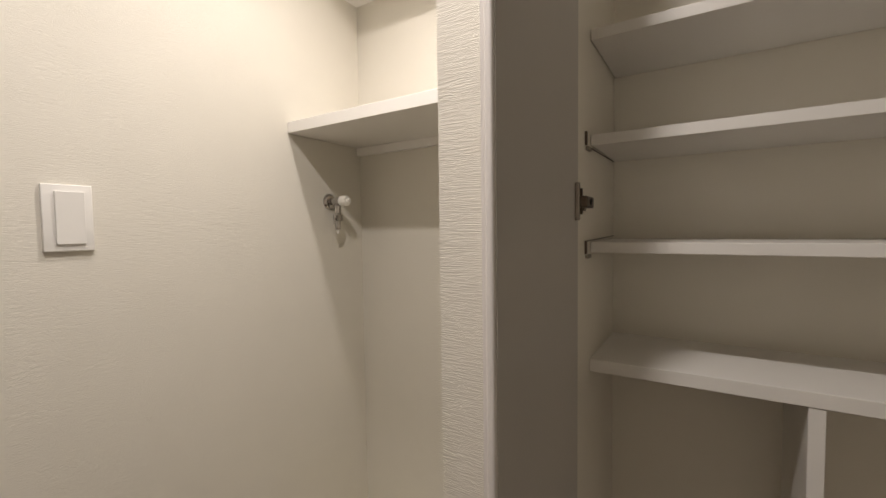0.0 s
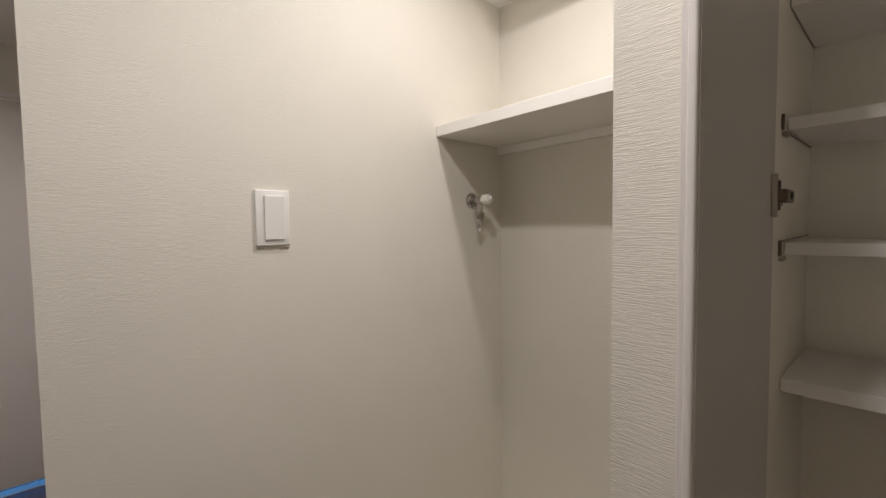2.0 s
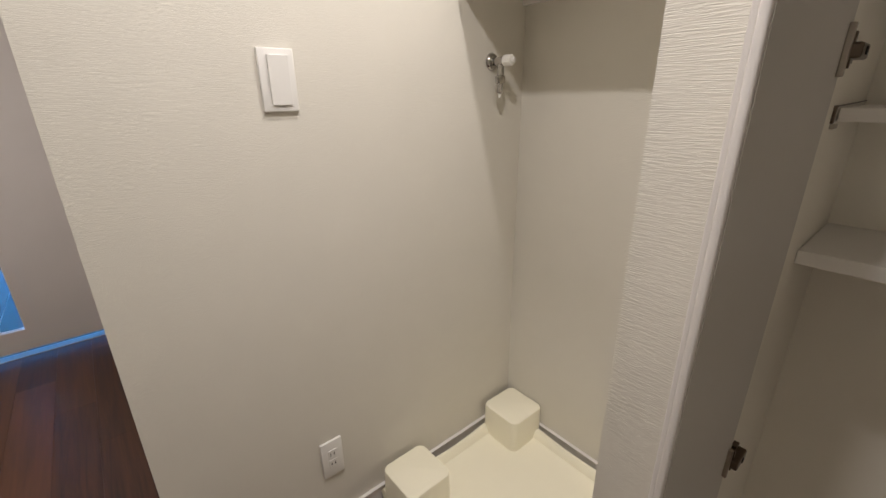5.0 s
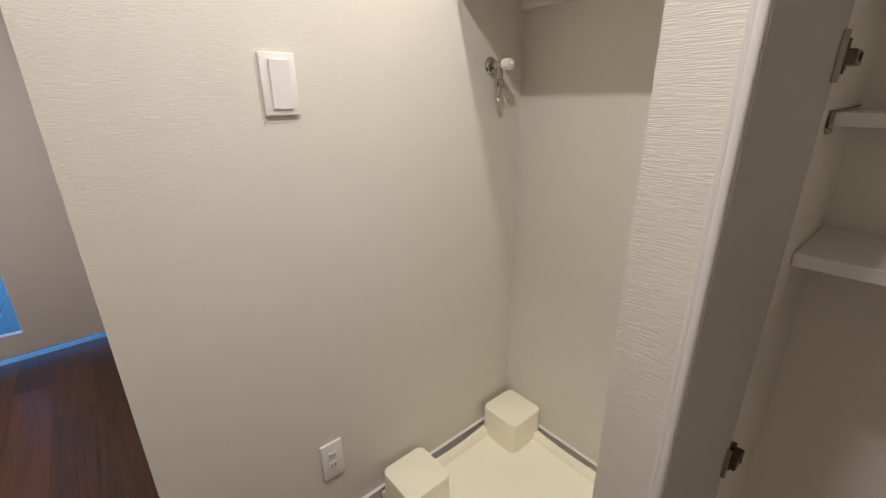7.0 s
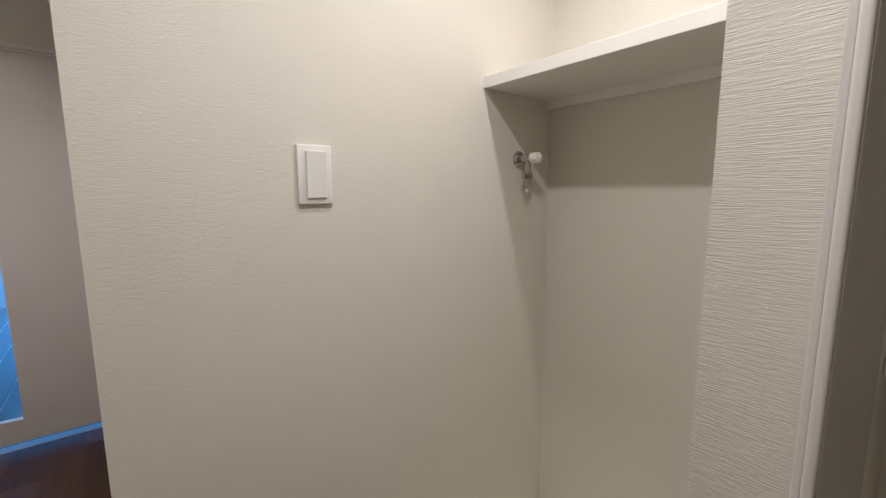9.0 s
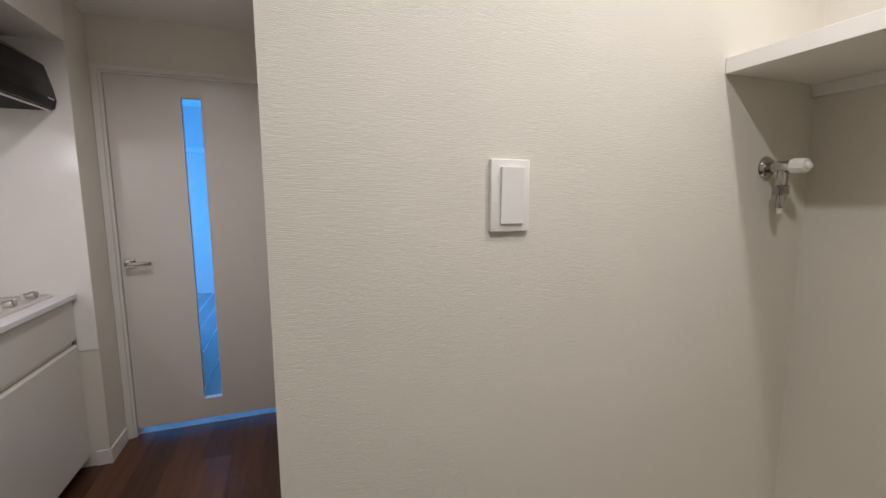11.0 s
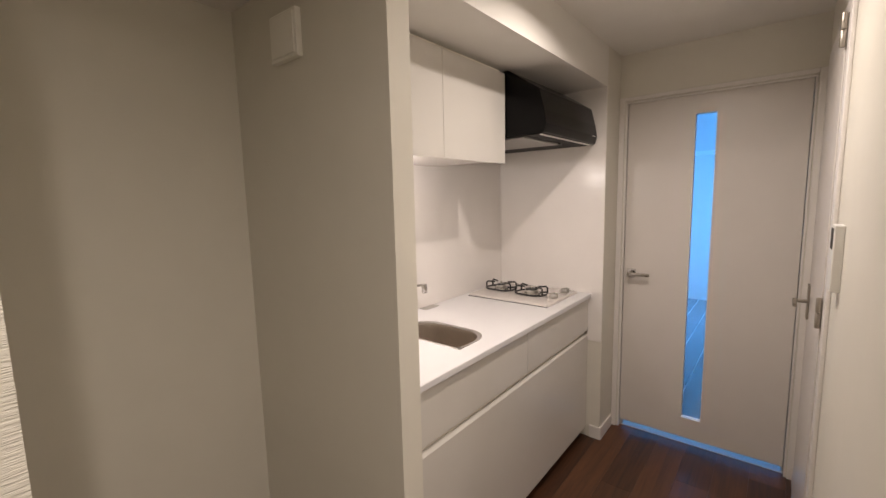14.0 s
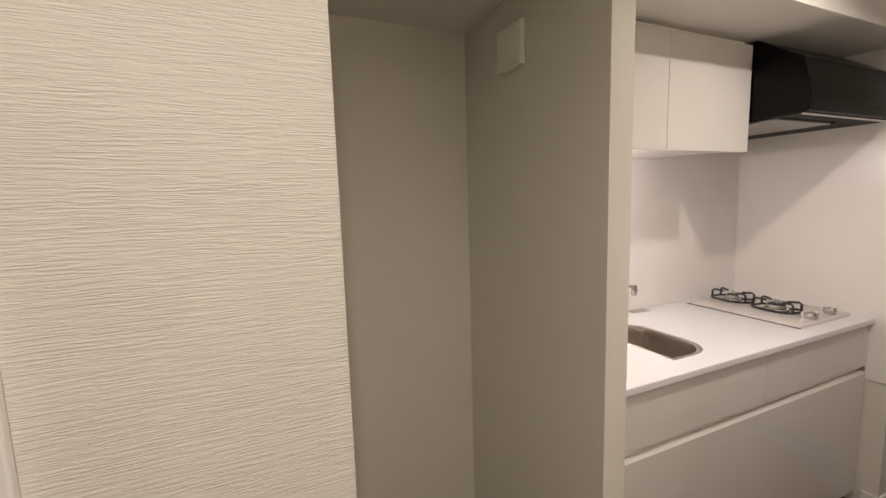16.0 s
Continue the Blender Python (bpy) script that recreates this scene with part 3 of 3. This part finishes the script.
def base_unit():
    fx = -0.797
    u = thing("kitchen_base_unit", (-1.09, 1.0, FLOOR), "white handleless kitchen base unit with drawers over a wide panel", "kitchen cabinet")
    bm = bmesh.new()
    block(XK + 0.001, fx - 0.020, PY1 + 0.002, YK - 0.006, 0.062, 0.70, bm=bm)
    part("body", bm, FRONTS, u)
    # near-black colour holds the shade that falls under the unit
    part("toe_kick", block(XK + 0.001, fx - 0.055, PY1 + 0.002, YK - 0.006, 0.0, 0.062), DARK, u, "toe kick with the recess shade in its dark colour")
    split = 1.058
    for a, b in ((PY1 + 0.004, split - 0.0015), (split + 0.0015, YK - 0.008)):
        part("drawer_front", block(fx - 0.019, fx, a, b, 0.664, 0.858, bevel=0.0012), FRONTS, u)
    part("lower_panel", prism([(fx - 0.019, 0.045), (fx, 0.045), (fx, 0.628), (fx - 0.012, 0.640), (fx - 0.019, 0.640)], "y", PY1 + 0.004, YK - 0.008, bevel=0.0008), FRONTS, u)
    part("grip_rail", block(fx - 0.0195, fx - 0.0185, PY1 + 0.004, YK - 0.008, 0.6405, 0.6635), CARCASS, u, "shaded grip recess")
    part("end_cap", block(fx - 0.018, fx - 0.001, YK - 0.016, YK - 0.0085, 0.642, 0.662), HINGE, u, "small brown end cap")
    part("latch_button", block(fx - 0.0005, fx + 0.003, 0.287, 0.303, 0.702, 0.718, bevel=0.001), HINGE, u, "small nickel push button")


base_unit()


def worktop():
    sx0, sx1, sy0, sy1 = -1.262, -0.872, 0.636, 0.862
    top = thing("worktop", (-1.09, 1.0, CT - 0.026), "white solid surface kitchen worktop", "worktop")
    bm = bmesh.new()
    outer = [(XK + 0.005, PY1 + 0.001), (CF, PY1 + 0.001), (CF, YK - 0.005), (XK + 0.005, YK - 0.005)]
    hole = round_rect(sx0, sx1, sy0, sy1, 0.110, 10, 0.012)
    for z in (CT - 0.026, CT):
        vo = [bm.verts.new((x, y, z)) for x, y in outer]
        vh = [bm.verts.new((x, y, z)) for x, y in hole]
        eo = [bm.edges.new((vo[i], vo[(i + 1) % 4])) for i in range(4)]
        eh = [bm.edges.new((vh[i], vh[(i + 1) % len(vh)])) for i in range(len(vh))]
        bmesh.ops.triangle_fill(bm, edges=eo + eh, use_beauty=True)
        if z < CT:
            lo, hl = vo, vh
        else:
            for i in range(4):
                bm.faces.new((lo[i], lo[(i + 1) % 4], vo[(i + 1) % 4], vo[i]))
            for i in range(len(vh)):
                bm.faces.new((hl[i], hl[(i + 1) % len(vh)], vh[(i + 1) % len(vh)], vh[i]))
            edge = [e for e in bm.edges if all(abs(v.co.x - CF) < 1e-5 for v in e.verts) and abs(e.verts[0].co.z - e.verts[1].co.z) < 1e-5]
            bmesh.ops.bevel(bm, geom=edge, offset=0.004, segments=3, profile=0.5, affect="EDGES")
    part("slab", bm, WORKTOP, top)
    part("splash_joint", block(XK + 0.0052, XK + 0.0078, PY1 + 0.002, YK - 0.006, CT + 0.0002, CT + 0.003, bevel=0.0008, seg=1), TRIM, top, "thin white sealant joint")
    sink = thing("kitchen_sink", ((sx0 + sx1) / 2, (sy0 + sy1) / 2, CT - 0.18), "stainless steel kitchen sink set under the worktop", "sink")
    bm = bmesh.new()
    rings = []
    rim = bmesh.new()
    lips = [[rim.verts.new((x, y, z)) for x, y in round_rect(sx0 - 0.002 + g, sx1 + 0.002 - g, sy0 - 0.002 + g, sy1 + 0.002 - g, 0.110, 10, 0.013)]
            for g, z in ((-0.003, CT + 0.0002), (-0.001, CT + 0.0020), (0.007, CT + 0.0022), (0.012, CT - 0.001), (0.012, CT - 0.004))]
    for a, b in zip(lips, lips[1:]):
        for k in range(len(a)):
            rim.faces.new((a[k], a[(k + 1) % len(a)], b[(k + 1) % len(b)], b[k]))
    part("rim", rim, SINKRIM, sink, "polished steel rim", True)
    for grow, z, r in ((0.0, CT - 0.0035, 0.085), (0.010, CT - 0.0045, 0.080), (0.013, CT - 0.02, 0.08), (-0.016 + 0.024, CT - 0.15, 0.075), (0.020, CT - 0.176, 0.06), (0.04, CT - 0.18, 0.04)):
        rings.append([bm.verts.new((x, y, z)) for x, y in round_rect(sx0 - 0.001 + grow, sx1 + 0.001 - grow, sy0 - 0.001 + grow, sy1 + 0.001 - grow, r + 0.026, 10, 0.014)])
    for a, b in zip(rings, rings[1:]):
        for k in range(len(a)):
            bm.faces.new((a[k], a[(k + 1) % len(a)], b[(k + 1) % len(b)], b[k]))
    bm.faces.new(rings[-1])
    part("basin", bm, BASIN, sink, smooth=True)
    part("drain", rod((-1.08, 0.75, CT - 0.1795), (-1.08, 0.75, CT - 0.176), 0.040, 0.038, 32), DARK, sink, "dark drain", True)
    strip = thing("worktop_outlet", (-1.375, 1.05, CT), "slim grey lidded outlet set in the worktop", "outlet")
    part("lid", block(-1.398, -1.352, 0.995, 1.100, CT + 0.0002, CT + 0.0032, bevel=0.001), STEEL, strip)


worktop()


def faucet():
    f = thing("kitchen_faucet", (-1.335, 0.62, CT), "chrome kitchen faucet with a long slanting spout", "faucet")
    part("base", rod((-1.335, 0.62, CT), (-1.335, 0.62, CT + 0.055), 0.024, 0.022, 28, bevel=0.002), CHROME, f, smooth=True)
    part("spout", tube([(-1.335, 0.62, CT + 0.050), (-1.332, 0.622, CT + 0.075), (-1.315, 0.64, CT + 0.105), (-1.27, 0.69, CT + 0.150),
                        (-1.235, 0.728, CT + 0.178), (-1.215, 0.760, CT + 0.188), (-1.195, 0.790, CT + 0.190)], 0.0055, 14), CHROME, f, smooth=True)
    part("spray_head", rod((-1.190, 0.798, CT + 0.194), (-1.188, 0.800, CT + 0.152), 0.0135, 0.0125, 20, bevel=0.002), CHROME, f, smooth=True)
    part("mixer_lever", tube([(-1.335, 0.62, CT + 0.055), (-1.34, 0.61, CT + 0.075), (-1.345, 0.57, CT + 0.09)], 0.006, 10), CHROME, f, smooth=True)


faucet()


def hob():
    x0, x1, y0, y1 = -1.362, -0.850, 1.388, 1.800
    h = thing("gas_hob", ((x0 + x1) / 2, (y0 + y1) / 2, CT), "off-white two-burner gas hob with black pan supports", "gas hob")
    bm = bmesh.new()
    pts = round_rect(x0, x1, y0, y1, 0.012, 5)
    prof = ((0.0, CT + 0.0005), (0.0, CT + 0.004), (-0.003, CT + 0.012), (-0.008, CT + 0.014))
    rings = [[bm.verts.new((x, y, z)) for x, y in round_rect(x0 - g, x1 + g, y0 - g, y1 + g, 0.014, 5)] for g, z in prof]
    for a, b in zip(rings, rings[1:]):
        for k in range(len(a)):
            bm.faces.new((a[k], a[(k + 1) % len(a)], b[(k + 1) % len(b)], b[k]))
    bm.faces.new(rings[-1])
    bm.faces.new(list(reversed(rings[0])))
    part("top_plate", bm, HOBGLASS, h, smooth=True)
    part("base_gasket", block(x0 + 0.001, x1 - 0.001, y0 - 0.004, y0 + 0.002, CT + 0.0002, CT + 0.003), IRON, h)
    zt = CT + 0.014
    for bx, by, r in ((-1.250, 1.585, 0.030), (-1.035, 1.565, 0.040)):
        b = part("burner", rod((bx, by, zt), (bx, by, zt + 0.014), r + 0.012, r + 0.008, 36, bevel=0.002), CHROME, h, "chrome burner", True)
        part("burner_ring", rod((bx, by, zt + 0.014), (bx, by, zt + 0.030), r, r * 0.96, 36, bevel=0.002), STEEL, b, smooth=True)
        part("burner_cap", rod((bx, by, zt + 0.030), (bx, by, zt + 0.036), r * 0.92, r * 0.8, 36, bevel=0.002), IRON, b, smooth=True)
        part("igniter", rod((bx, by, zt + 0.036), (bx, by, zt + 0.052), 0.006, 0.004, 12), CHROME, b, smooth=True)
        g = bmesh.new()
        R = 0.084
        for s in (0, 1):
            a0 = 0.0 if s == 0 else math.pi
            ux, uy = math.cos(a0), math.sin(a0)
            # a hoop on each side of the burner, with two prongs that rise and point inwards
            tube([(bx + ux * R * 0.35, by - R * 0.60, zt + 0.006), (bx + ux * R * 0.75, by - R * 0.70, zt + 0.010), (bx + ux * R * 1.02, by - R * 0.45, zt + 0.010),
                  (bx + ux * R * 1.08, by, zt + 0.010), (bx + ux * R * 1.02, by + R * 0.45, zt + 0.010), (bx + ux * R * 0.75, by + R * 0.70, zt + 0.010), (bx + ux * R * 0.35, by + R * 0.60, zt + 0.006)], 0.0052, 8, g)
            for q in (-1, 1):
                tube([(bx + ux * R * 1.00, by + q * R * 0.42, zt + 0.010), (bx + ux * R * 1.00, by + q * R * 0.42, zt + 0.042),
                      (bx + ux * R * 0.90, by + q * R * 0.38, zt + 0.050), (bx + ux * R * 0.42, by + q * R * 0.20, zt + 0.047)], 0.0052, 8, g)
        for q in (-1, 1):
            tube([(bx - R * 0.36, by + q * R * 0.60, zt + 0.006), (bx, by + q * R * 0.62, zt + 0.006), (bx + R * 0.36, by + q * R * 0.60, zt + 0.006)], 0.0052, 8, g)
        part("pan_support", g, IRON, h, "black cast iron pan support", True)
    for ky in (1.545, 1.700):
        k = part("knob", rod((-0.906, ky, zt + 0.006), (-0.872, ky, zt + 0.020), 0.019, 0.017, 24, bevel=0.002), STEEL, h, "steel burner knob tilted to the front", True)
        part("bezel", rod((-0.912, ky, zt + 0.003), (-0.904, ky, zt + 0.007), 0.024, 0.023, 28), HOBGLASS, k, "off-white bezel")
        part("grip", block(-0.874, -0.862, ky - 0.004, ky + 0.004, zt + 0.004, zt + 0.034, bevel=0.002), STEEL, k)
    part("lock_button", rod((-0.885, 1.462, zt - 0.001), (-0.878, 1.462, zt + 0.012), 0.012, 0.010, 20, bevel=0.002), HOBGLASS, h, "small off-white lock button", True)


hob()


def wall_cabinet():
    y1, fx, z0, z1 = 1.160, -0.970, 1.633, 2.045
    c = thing("kitchen_wall_cabinet", (-1.19, 0.65, 1.645), "glossy white two-door kitchen wall cabinet", "wall cabinet")
    part("body", block(XK + 0.001, fx - 0.020, PY1 + 0.002, y1 - 0.001, 1.645, 2.050, bevel=0.001), FRONTS, c)
    part("top_rail", block(XK + 0.005, fx - 0.030, PY1 + 0.002, y1 - 0.004, 2.050, 2.067), CARCASS, c, "recessed top rail")
    for a, b in ((PY1 + 0.004, 0.6925), (0.6945, y1)):
        part("cabinet_door", block(fx - 0.019, fx, a, b, z0, z1, bevel=0.0012), FRONTS, c)
    lamp = thing("cabinet_lamp", CABINET_LAMP, "small round lamp under the wall cabinet", "under-cabinet lamp")
    x, y, z = CABINET_LAMP
    ring = bmesh.new()
    rod((x, y, 1.6405), (x, y, 1.645), 0.034, 0.034, 32, ring, bevel=0.001)
    part("lamp_housing", ring, TRIM, lamp, smooth=True)
    part("lens", rod((x, y, 1.6375), (x, y, 1.6404), 0.022, 0.024, 32), LENS, lamp, "lit lens")


wall_cabinet()


def range_hood():
    y0, y1 = 1.168, 1.832
    h = thing("range_hood", (-1.10, 1.5, 1.745), "black slanted kitchen range hood", "range hood")
    prof = [(XK + 0.006, 1.757), (-0.790, 1.757), (-0.776, 1.762), (-0.766, 1.800), (-0.776, 1.860), (-0.800, 1.955), (-0.960, 2.060), (XK + 0.006, 2.060)]
    part("hood_body", prism(prof, "y", y0, y1, bevel=0.002), BLACK, h)
    part("bottom_trim", block(-0.800, -0.786, y0 + 0.004, y1 - 0.004, 1.750, 1.7575, bevel=0.003, seg=3), SINKRIM, h, "polished trim along the bottom edge")
    part("oil_panel", block(-1.360, -0.880, y0 + 0.02, y1 - 0.27, 1.744, 1.7544, bevel=0.004, seg=3), OILPANEL, h, "grey metal oil panel")
    part("bottom_pan", block(XK + 0.010, -0.800, y0 + 0.006, y1 - 0.006, 1.7545, 1.7568), DARK, h, "dark matte underside")
    part("filter_frame", block(-1.375, -0.870, y1 - 0.265, y1 - 0.245, 1.7475, 1.7544, bevel=0.002), IRON, h, "black frame beside the oil panel")
    part("back_lip", block(XK + 0.008, XK + 0.020, y0 + 0.002, y1 - 0.002, 1.746, 1.7565), BLACK, h)
    part("control_strip", block(-0.7655, -0.7645, 1.755, 1.805, 1.796, 1.801), PLASTIC, h, "small light lettering bar")


range_hood()

# ---------------------------------------------------------------- vent in the fridge niche
v = thing("wall_vent", (-1.03, PY0, 1.87), "square white plastic vent cover high in the fridge niche", "vent cover")
part("vent_frame", block(-1.093, -0.963, PY0 - 0.018, PY0, 1.868, 1.994, bevel=0.003), VENT, v)
part("vent_plate", block(-1.083, -0.973, PY0 - 0.022, PY0 - 0.0175, 1.878, 1.984, bevel=0.002), VENT, v)

casing("trim_hall", "white door casing at the hall", [(NX, NX + 0.014, -0.955, -0.892, 0, 2.05)])

# ---------------------------------------------------------------- ceiling lamps
for at in (HALL_LAMP, NICHE_LAMP, KITCHEN_LAMP):
    lamp = thing("ceiling_downlight", (at[0], at[1], TOP), "small round white ceiling downlight, lit", "ceiling light", "ceiling downlights")
    bm = bmesh.new()
    rings = [[bm.verts.new((at[0] + math.cos(a) * r, at[1] + math.sin(a) * r, z)) for a in [2 * math.pi * k / 32 for k in range(32)]]
             for r, z in ((0.052, TOP - 0.001), (0.066, TOP - 0.001), (0.064, TOP - 0.006), (0.052, TOP - 0.008))]
    for a, b in zip(rings, rings[1:] + rings[:1]):
        for k in range(32):
            bm.faces.new((a[k], a[(k + 1) % 32], b[(k + 1) % 32], b[k]))
    part("lamp_ring", bm, TRIM, lamp, smooth=True)
    part("lens", rod((at[0], at[1], TOP - 0.003), (at[0], at[1], TOP - 0.0005), 0.051, 0.051, 32), GLOW, lamp, "lit lens")

# ---------------------------------------------------------------- floor planks
floor = tagged(new("floor"), "dark walnut strip floor", kind="structure")
ORIGIN[floor] = Vector((0, 0, 0))
rng = random.Random(4)
W, L = 0.1515, 0.909
plank_mesh = {}


def plank(x0, x1, y0, y1):
    key = (round(x1 - x0, 4), round(y1 - y0, 4))
    if key not in plank_mesh:
        bm = block(0, x1 - x0 - 0.0003, 0, y1 - y0 - 0.0003, -0.012, 1e-7)
        edges = [e for e in bm.edges if all(q.co.z > -0.001 for q in e.verts)]
        bmesh.ops.bevel(bm, geom=edges, offset=0.0004, segments=1, affect="EDGES")
        me = bpy.data.meshes.new("plank")
        bm.to_mesh(me)
        bm.free()
        me.materials.append(WOOD)
        plank_mesh[key] = me
    ob = new("plank", plank_mesh[key])
    ob.location = (x0, y0, FLOOR)
    ob.parent = floor


k = 0
x = -1.34
while x < BX:
    x1 = min(x + W, BX)
    y = -2.3 - (k * 0.37 % 1) * L
    while y < YD + 0.1:
        a, b = max(y, -2.3), min(y + L, YD + 0.1)
        inside = not (x1 < -0.86 and a >= PY0)
        if b - a > 0.02 and inside:
            plank(x, x1, a, b)
        y += L
    x = x1
    k += 1
